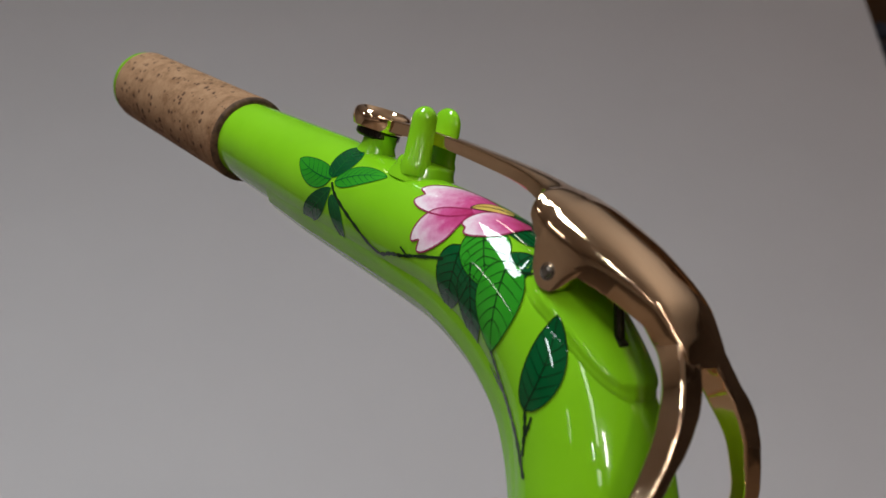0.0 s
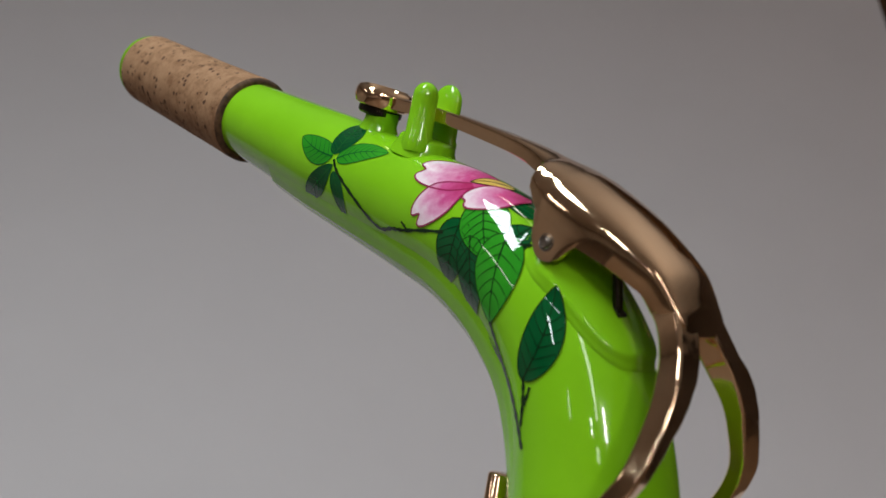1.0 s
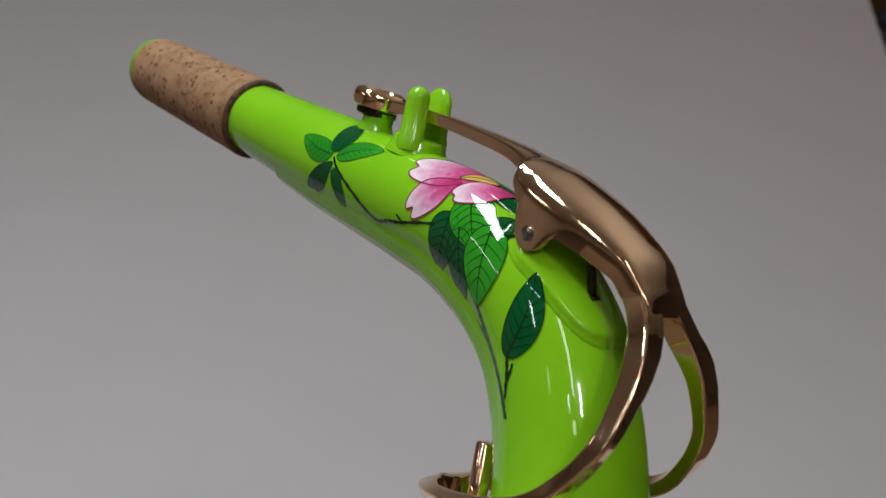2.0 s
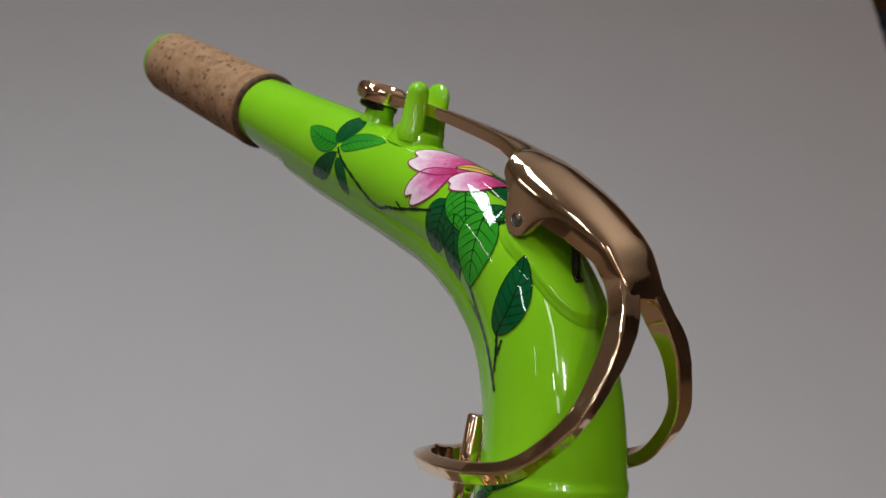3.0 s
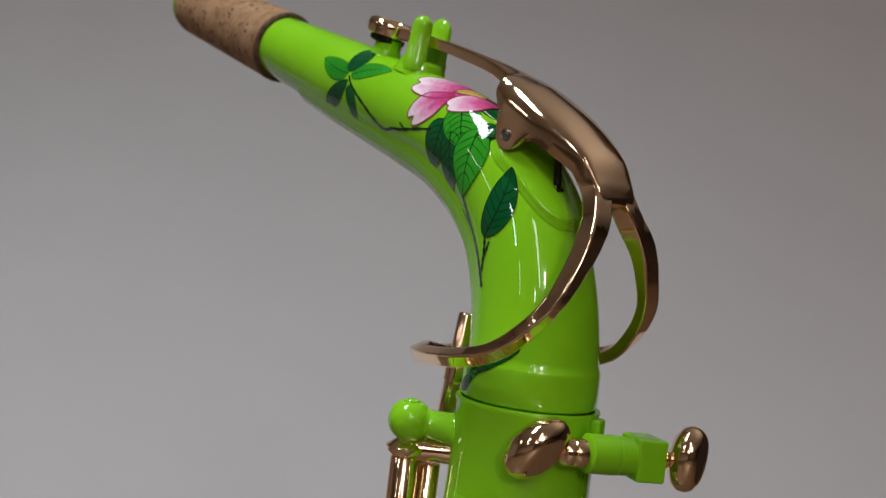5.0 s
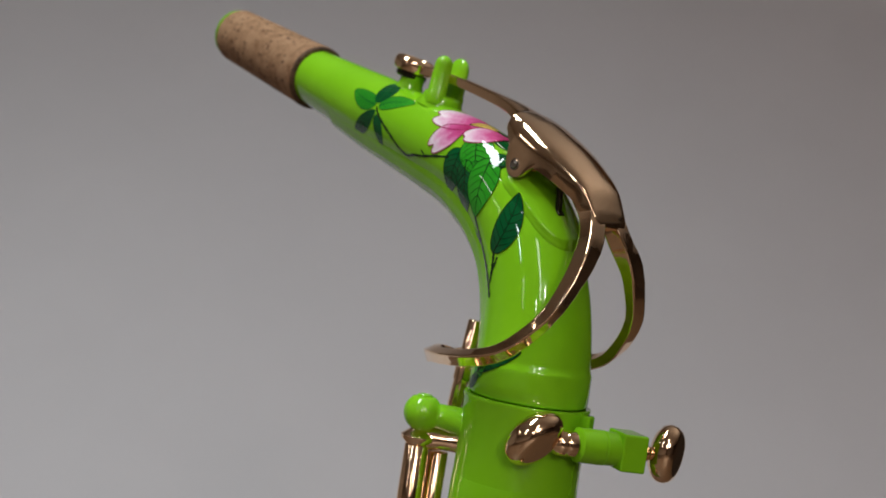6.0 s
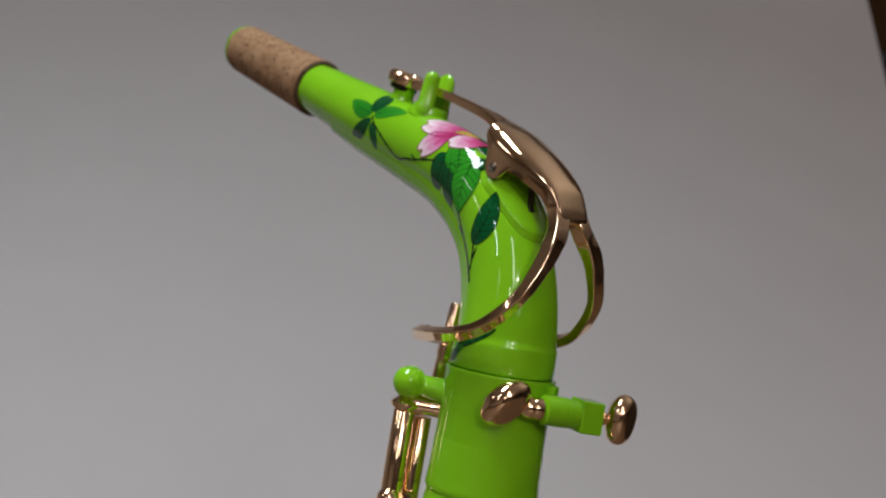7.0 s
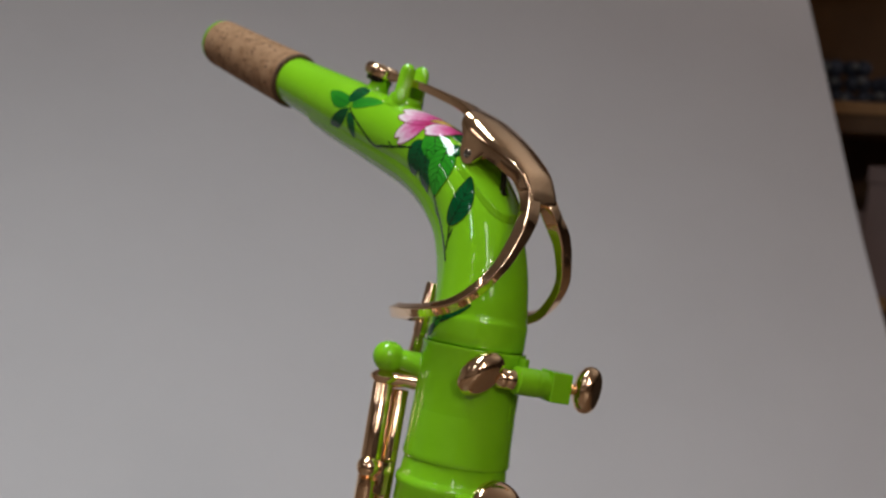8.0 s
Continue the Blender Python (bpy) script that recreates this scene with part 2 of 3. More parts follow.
# view-aligned axes: AHEAD points from the camera's side to the backdrop, RIGHT across
AHEAD = Vector((0.73, -0.683, 0)).normalized()
RIGHT = Vector((-0.683, -0.73, 0)).normalized()
UP = Vector((0, 0, 1))


def far(across, deep, z):
    return RIGHT * across + AHEAD * deep + UP * (z + LIFT)


def sheet():
    """A broad grey sheet that sweeps down from the shelf to the table."""
    deep = lambda z: 1.6 - (0.5 * (0.7 - z) + 0.357 * (0.7 - z) ** 2)
    n, m, thick = 44, 12, 0.004
    verts, faces = [], []
    for side in (0.0, thick):
        for i in range(n + 1):
            z = -0.449 + (1.02 + 0.449) * i / n
            right = 0.659 - 0.2 * max(0.0, z - 0.25) ** 2
            for j in range(m + 1):
                verts.append(far(-1.35 + (right + 1.35) * j / m, deep(z) + side, z))
    w = m + 1
    half = (n + 1) * w
    for i in range(n):
        for j in range(m):
            q = i * w + j
            faces += [(q, q + 1, q + w + 1, q + w), (half + q, half + q + w, half + q + w + 1, half + q + 1)]
        for q in (i * w, i * w + m):
            faces.append((q, q + w, half + q + w, half + q))
    for j in range(m):
        for q in (j, n * w + j):
            faces.append((q, q + 1, half + q + 1, half + q))
    return mesh_from("sheet", verts, faces, BACKDROP, 40)


tagged(part("backdrop", sheet()), "large matt grey backdrop sheet leaning back", "backdrop", kind="structure")

# ---------------------------------------------------------------- the neck
neck = tagged(new("saxophone_neck"), "lime green lacquered saxophone neck with hand-painted pink flower", "saxophone neck")
stations = [SEAM, 5.2, 8, 10.6, 11.0, 11.4, 11.7, 12.0, 12.3, 12.6, 12.95, 13.3, 13.7, 14.2, 14.6] + [14.6 + (GREEN_END + 6 - 14.6) * k / 90 for k in range(1, 91)]
rings = [ring_at(s, -0.35 if s == SEAM else 0.0) for s in stations]
v, f = sweep(None, rings)
part("tube", mesh_from("tube", v, f, GREEN, 60), neck, "lime green lacquered curved tube")

# cork sleeve with a bore and the bare tube end inside it
cork_r = lambda s: 1.48 - 0.1 * max(0.0, (s - GREEN_END) / (CORK_END - GREEN_END))
cork_s = [GREEN_END + 0.15] + [GREEN_END + (CORK_END - 1.4 - GREEN_END) * k / 24 for k in range(1, 25)]
rings = [ring_at(GREEN_END, 0.05), ring_at(GREEN_END + 0.1, 0.7), ring_at(GREEN_END + 0.7, 1.25)] + [ring_at(s, cork_r(s)) for s in cork_s[1:]]
rings += [ring_at(CORK_END - 0.7, 0.8), ring_at(CORK_END - 0.1, 0.35), ring_at(CORK_END, -0.2)]
v, f = sweep(None, rings)
part("cork_sleeve", mesh_from("cork", v, f, CORK, 60), neck, "speckled tan cork sleeve")
rings = [ring_at(GREEN_END - 0.15, -0.1), ring_at(GREEN_END - 0.12, 0.5), ring_at(GREEN_END + 0.25, 1.12), ring_at(GREEN_END + 0.75, 1.34), ring_at(GREEN_END + 1.2, 0.9)]
v, f = sweep(None, rings)
part("glue_line", mesh_from("glue_line", v, f, CORK_EDGE, 60), neck, "dark worn edge of the cork")
rings = [ring_at(CORK_END - 3, -0.15), ring_at(CORK_END + 0.1, 0.2), ring_at(CORK_END + 0.4, 0.7), ring_at(CORK_END + 0.8, 0.95), ring_at(CORK_END + 1.2, 0.7), ring_at(CORK_END + 1.4, -0.9), ring_at(CORK_END - 10, -1.0)]
v, f = sweep(None, rings)
part("tube_end_rim", mesh_from("rim", v, f, GREEN, 60), neck, "bright green tube rim")

# ---------------------------------------------------------------- neck fittings
def spline(points, n):
    """Smooth line through points (Catmull-Rom), n steps a span."""
    pts = [Vector(p) for p in points]
    out = []
    for i in range(len(pts) - 1):
        p0, p1, p2, p3 = pts[max(i - 1, 0)], pts[i], pts[i + 1], pts[min(i + 2, len(pts) - 1)]
        for k in range(n):
            t = k / n
            out.append(0.5 * (2 * p1 + (p2 - p0) * t + (2 * p0 - 5 * p1 + 4 * p2 - p3) * t * t + (3 * p1 - p0 - 3 * p2 + p3) * t ** 3))
    return out + [pts[-1]]


def round_rect(w, h, r, n=3):
    """Outline of a rounded rectangle, half sizes w and h."""
    out = []
    for cx, cy, a0 in ((w - r, h - r, 0), (-w + r, h - r, 90), (-w + r, -h + r, 180), (w - r, -h + r, 270)):
        turn = [(math.cos(a), math.sin(a)) for a in (radians(a0 + 90 * k / n) for k in range(n + 1))]
        c, q, e = turn[0], turn[-1], 0.12 * r
        out.append((cx + r * c[0] + c[1] * e, cy + r * c[1] - c[0] * e))
        out += [(cx + r * u, cy + r * v) for u, v in turn]
        out.append((cx + r * q[0] - q[1] * e, cy + r * q[1] + q[0] * e))
    return out


def rod(name, a, b, r, mat, n=20, ends=0.3):
    a, b = Vector(a), Vector(b)
    length = (b - a).length
    prof = [(0, r - ends), (ends, r), (length - ends, r), (length, r - ends)]
    v, f = lathe(a, b - a, prof, n)
    return mesh_from(name, v, f, mat, 50)


# soldered rib along the inside of the bend
def rib():
    rings = []
    n = 60
    across = [q / 40 for q in range(-40, 41)]
    for k in range(n + 1):
        s = 14.0 + (126.0 - 14.0) * k / n
        deep = float(np.interp(s, (14, 22, 36, 50, 62, 90, 126), (0.2, 1.1, 2.7, 3.6, 3.6, 2.2, 1.1)))
        ring = [skin(s, math.pi + radians(58) * q, deep * (1 - q * q) ** 1.25 + 0.22 * min(1.0, deep / 2) * math.exp(-((abs(q) - 0.62) / 0.06) ** 2) - 0.08) for q in across]
        ring += [skin(s, math.pi + radians(58) * q, -0.8) for q in reversed(across)]
        rings.append(ring)
    v, f = sweep(None, rings)
    return mesh_from("rib", v, f, GREEN, 70)


part("inner_rib", rib(), neck, "green strip soldered along the inner bend")


# raised hinge saddle on the back of the bend: a patch of the skin standing proud, with a soft rim
RISE = ([0.0, 0.84, 0.89, 0.935, 0.965, 1.0, 1.04, 1.5], [1.25, 1.25, 1.12, 0.62, 0.42, 0.34, -0.3, -1.0])


def saddle_lift(s, phi):
    """Height of the saddle over the skin; below nought outside it."""
    a = (s - 46.4) / 10.9
    b = phi / radians(51.0 + 14.0 * a - 10.0 * max(0.0, a - 0.4))
    return float(np.interp((abs(a) ** 3.2 + abs(b) ** 3.2) ** (1 / 3.2), *RISE))


def paint_on(s, phi, off):
    """Place of paint on the skin or, where it stands proud, on the saddle."""
    lift = saddle_lift(s, phi) if abs(s - 46.4) < 12.5 else 0.0
    return skin(s, phi, off + max(0.0, lift))


def saddle():
    verts, faces = [], []
    n, m = 64, 64
    for i in range(n + 1):
        for j in range(m + 1):
            a, b = 2.08 * i / n - 1.04, 2.08 * j / m - 1.04
            s = 46.4 + 10.9 * a
            phi = radians(51.0 + 14.0 * a - 10.0 * max(0.0, a - 0.4)) * b
            verts.append(skin(s, phi, saddle_lift(s, phi)))
    for i in range(n):
        for j in range(m):
            q = i * (m + 1) + j
            faces.append((q, q + 1, q + m + 2, q + m + 1))
    return mesh_from("saddle", verts, faces, GREEN, 80)


part("hinge_saddle", saddle(), neck, "raised green hinge saddle plate")

# octave vent under the key's pad, and its foot
c, t, nrm, r = line(104.5)
at = c + nrm * (r - 0.8)
v, f = lathe(at, nrm, [(0, 4.0), (0.8, 3.7), (1.4, 3.4), (2.0, 3.25), (4.2, 3.3), (4.4, 3.0), (4.4, 1.4), (2, 1.4)], 36)
part("octave_vent", mesh_from("vent", v, f, GREEN, 50), neck)

# forked key guide: a foot and two round-topped prongs
GUIDE_S = 90.0
c, t, nrm, r = line(GUIDE_S)
foot_at = c + nrm * (r + 0.7)
v, f = lathe(foot_at, nrm, [(-2.6, 6.6), (-1.2, 5.9), (-0.4, 5.5), (0.6, 5.3), (1.1, 4.9), (1.3, 4.0), (1.3, 0.0)], 40, start=t)
guide = part("key_guide", mesh_from("guide_foot", v, f, GREEN, 60), neck, "forked green key guide")
lean = Vector((-0.14, 0, 1)).normalized()
for name, y in (("guide_prong", 3.9), ("guide_prong", -3.9)):
    base = foot_at + SIDE * y * 0.85 + t * (-1.0 if y > 0 else 0.2)
    wide, tall = (2.55, 8.6) if y > 0 else (3.6, 8.0)
    prof = [(-1.5, wide + 0.5), (0.9, wide + 0.45), (1.6, wide + 0.1), (tall, wide - 0.1)] + [(tall + h, q) for h, q in dome(wide - 0.1, wide - 0.1)[1:]]
    v, f = lathe(base, lean, prof, 28, start=(1, 0, 0), flatten=0.9 if y > 0 else 0.45)
    part(name, mesh_from("prong", v, f, GREEN, 50), guide)

# ---------------------------------------------------------------- octave key
key = tagged(new("octave_key"), "polished rose gold octave key looping round the green neck", "octave key")
SPINE = [(63.0, 85.0), (54.0, 83.0), (40.4, 80.0), (28.0, 76.5), (18.5, 73.6), (12.0, 71.15), (9.8, 70.3), (8.8, 69.9), (7.0, 69.15), (4.0, 67.7), (-2.5, 63.6), (-8.0, 59.2), (-12.6, 54.6), (-15.2, 49.9), (-16.2, 47.3), (-16.7, 45.6)]
WIDTH = [2.0, 2.1, 2.1, 2.3, 3.0, 4.6, 8.6, 9.3, 9.6, 10.0, 9.6, 8.3, 7.0, 6.0, 5.3, 4.5]
DROP = [0.3, 0.3, 0.3, 0.4, 0.7, 1.7, 2.9, 3.6, 4.6, 5.2, 4.6, 3.0, 1.7, 0.8, 0.25, 0.2]
THICK = [2.2, 2.2, 2.2, 2.3, 2.4, 2.4, 2.2, 2.2, 2.6, 3.3, 3.8, 4.0, 3.9, 3.4, 2.8, 2.4]


def key_plate():
    n = 8
    mid = spline([(x, 0, z) for x, z in SPINE], n)
    dims = spline(list(zip(WIDTH, DROP, THICK)), n)
    rings = []
    for k, p in enumerate(mid):
        t = (mid[min(k + 1, len(mid) - 1)] - mid[max(k - 1, 0)]).normalized()
        nrm = Vector((-t.z, 0, t.x))
        if nrm.z < 0:
            nrm = -nrm
        w, d, th = dims[k]
        cols = [-1, -0.987, -0.97, -0.95, -0.925, -0.89, -0.84, -0.72, -0.5, -0.25, 0, 0.25, 0.5, 0.72, 0.84, 0.89, 0.925, 0.95, 0.97, 0.987, 1]
        soft = lambda j: (0.5 if abs(j) == 1 else 0.14 if abs(j) > 0.98 else 0.0)
        crown = lambda j: 0.42 * j * j + 0.58 * abs(j) ** 13
        ring = [sax(p + SIDE * (w * j) - nrm * (d * crown(j) + soft(j))) for j in cols]
        ring += [sax(p + SIDE * (w * j * 0.97) - nrm * (d * crown(j) + th - soft(j))) for j in reversed(cols)]
        rings.append(ring)
    v, f = sweep(None, rings)
    return mesh_from("plate", v, f, GOLD, 48)


part("arm_plate", key_plate(), key, "broad polished rose gold arm")


CHEEK_TOP = [(10.6, 67.2), (8.9, 66.2), (6.9, 65.0), (4.5, 63.6), (2.0, 62.1), (-0.8, 60.2), (-3.8, 58.4)]
CHEEK_LOW = [(10.4, 57.6), (9.3, 55.2), (7.2, 54.2), (5.0, 54.6), (2.4, 56.3), (-0.6, 57.3), (-4.4, 57.9)]


def cheek(sign):
    """Hinge cheek: a gently swelling panel between the arm's edge and a rounded lobe."""
    top = spline([(x - 1.1, float(np.interp(x - 1.1, (-5.0, -2.0, 4.0, 8.0, 9.5), (8.2, 8.8, 9.35, 9.1, 8.5))), z - 0.3) for x, z in CHEEK_TOP], 5)
    low = spline([(x - 0.8, float(np.interp(x - 0.8, (-5.0, -2.0, 2.0, 5.0, 10.0), (8.2, 8.8, 9.5, 9.6, 9.4))), z) for x, z in CHEEK_LOW], 5)
    n, m = len(top), 9
    verts, faces = [], []
    for thick in (0.0, 1.2):
        for k in range(n):
            for j in range(m):
                v = j / (m - 1)
                q = top[k].lerp(low[k], v)
                q.y += 0.08 * math.sin(math.pi * v) ** 1.2 - thick - (0.25 if j == m - 1 or k == 0 else 0.0) * (1 if thick == 0 else 0)
                verts.append(sax((q.x, q.y * sign, q.z)))
    half = n * m
    for k in range(n - 1):
        for j in range(m - 1):
            q = k * m + j
            faces += [(q, q + 1, q + m + 1, q + m), (half + q, half + q + m, half + q + m + 1, half + q + 1)]
        for q in (k * m, k * m + m - 1):
            faces.append((q, q + m, half + q + m, half + q))
    for j in range(m - 1):
        for q in (j, (n - 1) * m + j):
            faces.append((q, q + 1, half + q + 1, half + q))
    return mesh_from("cheek", verts, faces, GOLD, 60)


for sign in (1, -1):
    panel = part("hinge_cheek", cheek(sign), key)
    v, f = lathe((6.2, 9.3 * sign, 57.1), (0, sign, 0.1), [(-1, 1.45), (0.3, 1.45), (0.35, 1.25), (0.15, 1.1), (0.5, 0.95), (0.65, 0.5), (0.68, 0.0)], 28)
    part("pivot_screw", mesh_from("screw", v, f, STEEL, 40), panel, "small steel pivot screw")

# pivot barrel between the cheeks and its green pillar, seen dark under the arm
part("pivot_barrel", rod("barrel", (7.4, -6.8, 57.3), (7.4, 6.8, 57.3), 1.9, GOLD), key)
c, t, nrm, r = line(53.5)
v, f = lathe(c + nrm * (r - 0.5), nrm, [(0, 4.2), (1.6, 3.4), (3.0, 3.0), (4.6, 3.0), (5.2, 2.4)], 30)
part("pivot_pillar", mesh_from("pillar", v, f, GREEN, 50), neck)

# flat return spring under the arm
foot = (skin(42.5, radians(9), 0.9) - Vector((0, 0, LIFT))) / MM
part("return_spring", rod("spring", foot + Vector((1.2, 0.3, 12.0)), foot, 0.8, DARK_STEEL, 14), key, "dark steel return spring")
part("spring_block", rounded_box("block", foot, ((1, 0, 0.8), (0, 1, 0), (-0.8, 0, 1)), (1.3, 1.0, 0.5), DARK_STEEL, 0.3), key)

# pad cup over the vent
c, t, nrm, r = line(105.6)
pad_at = c + nrm * (r + 3.7)
v, f = lathe(pad_at, nrm, [(0, 4.6), (0.4, 5.3), (1.6, 5.7), (2.9, 5.6), (3.6, 5.2), (3.9, 4.5), (3.6, 3.9), (2.5, 3.3), (2.2, 2.0), (2.8, 1.6), (3.0, 0.0)], 40)
cup = part("pad_cup", mesh_from("cup", v, f, GOLD, 40), key, "round rose gold pad cup")
v, f = lathe(pad_at, -nrm, [(-0.2, 4.3), (1.1, 4.3), (1.5, 3.9), (1.5, 0)], 30)
part("pad", mesh_from("pad", v, f, DARK_STEEL, 40), cup)

# loop round the neck, in two arms and a nose
HALF = [(-6.6, 5.5, 56.3), (-10.4, 4.3, 52.7), (-13.7, 3.5, 48.4), (-16.2, 5.0, 43.3), (-17.7, 7.9, 38.3), (-17.5, 10.6, 33.0), (-15.8, 14.0, 26.0), (-11.0, 16.5, 19.5), (-5.2, 17.7, 15.2), (4.0, 16.9, 12.6), (14.0, 14.3, 11.2), (22.0, 10.8, 10.5), (28.0, 6.0, 9.6), (30.0, 0.0, 9.3)]


def loop_arm(sign):
    pts = spline([(x, y * sign, z) for x, y, z in HALF], 14)
    rings = []
    for k, p in enumerate(pts):
        t = (pts[min(k + 1, len(pts) - 1)] - pts[max(k - 1, 0)]).normalized()
        if k == len(pts) - 1:
            t = Vector((0, -sign, 0))
        u = k / (len(pts) - 1)
        out = Vector((p.x - 4.0 * (1 - u), p.y, 0)).normalized()
        if u < 0.41:
            out = out.lerp(Vector((-0.84, 0, 0.54)), min(1.0, (0.41 - u) / 0.22)).normalized()
        out = (out - t * out.dot(t)).normalized()
        up = t.cross(out)
        twist = radians(float(np.interp(u, (0.24, 0.465, 0.86, 1.0), (0, 54, 40, 0)))) * sign
        out, up = out * math.cos(twist) - up * math.sin(twist), up * math.cos(twist) + out * math.sin(twist)
        wide = float(np.interp(u, (0.0, 0.26, 0.465, 0.86, 1.0), (2.4, 2.2, 1.7, 1.7, 1.9)))
        more = 0.65 * min(1.0, max(0.0, (0.5 - u) / 0.2)) * min(1.0, u / 0.12) + 1.5 * min(1.0, max(0.0, (u - 0.82) / 0.14))
        uneven = 0.035 * math.sin(0.45 * k + sign) + 0.03 * math.sin(0.8 * k + 2.0) + 0.03 * math.sin(0.19 * k)
        rings.append([sax(p + out * (a - more + (uneven if a > 0 else 0.0) * b / wide) + up * b) for a, b in round_rect(1.35 + more, wide, 0.5, 4)])
    v, f = sweep(None, rings)
    return mesh_from("loop_arm", v, f, GOLD_FILED, 50)


for sign in (1, -1):
    part("loop_arm", loop_arm(sign), key, "slender rose gold loop arm")

# ---------------------------------------------------------------- painted flowers and leaves
def ribbon(name, points, width, mat, parent, off=0.13, label=""):
    """A brush line over the skin. points: (s, phi in degrees); width in mm, tapering."""
    pts = spline([(s, p * 0.18, 0) for s, p in points], 8)
    verts, faces = [], []
    n = len(pts)
    for k, p in enumerate(pts):
        t = (pts[min(k + 1, n - 1)] - pts[max(k - 1, 0)]).normalized()
        side = Vector((-t.y, t.x, 0))
        w = width * (0.55 + 0.45 * math.sin(math.pi * (0.15 + 0.7 * k / (n - 1)))) * (0.9 + 0.25 * math.sin(k * 1.9))
        for j in (-1, 0, 1):
            q = p + side * w * 0.5 * j
            verts.append(paint_on(q.x, radians(q.y / 0.18), off + (0.01 if j == 0 else 0)))
    for k in range(n - 1):
        for j in range(2):
            a = k * 3 + j
            faces.append((a, a + 1, a + 4, a + 3))
    return part(name, mesh_from(name, verts, faces, mat, 80), parent, label)


def leaf(base, tip, half, mat, parent, bend=0.0, veins=5, off=0.06, label="", round_=0.75, ink=None):
    """A painted leaf from base to tip on the skin, with a dark outline, midrib and side veins."""
    (s0, p0), (s1, p1) = base, tip
    r0 = line((s0 + s1) / 2)[3]
    a = Vector((s0, radians(p0) * r0, 0))
    b = Vector((s1, radians(p1) * r0, 0))
    d = b - a
    side = Vector((-d.y, d.x, 0)).normalized()
    put = lambda q, o: paint_on(q.x, q.y / r0, o)
    mid = lambda t: a + d * t + side * bend * math.sin(math.pi * t)
    wid = lambda t: half * (t ** (0.73 * round_) * (1 - t) ** 0.78 / 0.42 if 0 < t < 1 else 0.0)
    n, m = 28, 8
    verts, faces = [], []
    for i in range(n + 1):
        t = i / n
        for j in range(m + 1):
            verts.append(put(mid(t) + side * wid(t) * (2 * j / m - 1), off))
    for i in range(n):
        for j in range(m):
            q = i * (m + 1) + j
            faces.append((q, q + 1, q + m + 2, q + m + 1))
    blade = part("painted_leaf", mesh_from("leaf", verts, faces, mat, 80), parent, label)

    lv, lf = [], []

    def stroke(pts, w0, w1):
        start = len(lv)
        k = len(pts)
        for i, p in enumerate(pts):
            t = (pts[min(i + 1, k - 1)] - pts[max(i - 1, 0)])
            t = t.normalized() if t.length > 1e-6 else d.normalized()
            sd = Vector((-t.y, t.x, 0)) * (w0 + (w1 - w0) * i / (k - 1)) * 0.5
            lv.extend((put(p - sd, off + 0.05), put(p + sd, off + 0.05)))
        for i in range(k - 1):
            q = start + 2 * i
            lf.append((q, q + 1, q + 3, q + 2))

    steps = [i / 24 for i in range(25)]
    stroke([mid(t) for t in steps], 0.27, 0.1)
    stroke([mid(t) + side * wid(t) for t in steps], 0.15, 0.15)
    stroke([mid(t) - side * wid(t) for t in steps], 0.15, 0.15)
    for k in range(veins):
        t0 = 0.12 + 0.66 * k / max(1, veins)
        for sg in (1, -1):
            pts = [mid(t0 + 0.17 * u) + side * sg * wid(min(0.98, t0 + 0.17 * u)) * 0.93 * u ** 0.85 for u in (0, 0.2, 0.4, 0.6, 0.8, 1.0)]
            stroke(pts, 0.15, 0.06)
    part("leaf_linework", mesh_from("veins", lv, lf, ink or INK, 80), blade)
    return blade


def petal(base, tip, half, parent, notch=0.12, off=0.075, flare=0.55, label="", curl=0.0):
    """A painted petal with a notched, rounded end; its colour pales towards the tip."""
    (s0, p0), (s1, p1) = base, tip
    r0 = line((s0 + s1) / 2)[3]
    a = Vector((s0, radians(p0) * r0, 0))
    d = Vector((s1, radians(p1) * r0, 0)) - a
    side = Vector((-d.y, d.x, 0)).normalized()
    put = lambda q, o: paint_on(q.x, q.y / r0, o)

    def at(i, j):
        reach = 1.0 - 0.30 * abs(j) ** 3.2 - notch * math.exp(-(j / 0.2) ** 2)
        w = half * (0.16 + 0.84 * math.sin(math.pi / 2 * min(1.0, i * 1.25)) ** (1 / flare * 0.7)) * (1 - 0.12 * i ** 4)
        return a + d * (i * reach) + side * (w * j + curl * i * i)

    n, m = 22, 20
    verts, faces, uvs = [], [], []
    for i in range(n + 1):
        for j in range(m + 1):
            u, q = i / n, 2 * j / m - 1
            verts.append(put(at(u, q), off))
            uvs.append((0.12 + 0.78 * u - 0.10 * (1 - abs(q)) * u, q))
    for i in range(n):
        for j in range(m):
            k = i * (m + 1) + j
            faces.append((k, k + 1, k + m + 2, k + m + 1))
    ob = part("painted_petal", mesh_from("petal", verts, faces, PETAL, 80, uvs), parent, label)
    rim = [at(i / n, -1) for i in range(n + 1)] + [at(1, 2 * j / m - 1) for j in range(1, m + 1)] + [at(i / n, 1) for i in range(n - 1, -1, -1)]
    lv, lf = [], []
    for i, p in enumerate(rim):
        t = rim[min(i + 1, len(rim) - 1)] - rim[max(i - 1, 0)]
        t = t.normalized()
        sd = Vector((-t.y, t.x, 0)) * 0.15
        lv.extend((put(p - sd, off + 0.04), put(p + sd, off + 0.04)))
    for i in range(len(rim) - 1):
        lf.append((2 * i, 2 * i + 1, 2 * i + 3, 2 * i + 2))
    part("petal_outline", mesh_from("outline", lv, lf, PETAL_EDGE, 80), ob)
    return ob


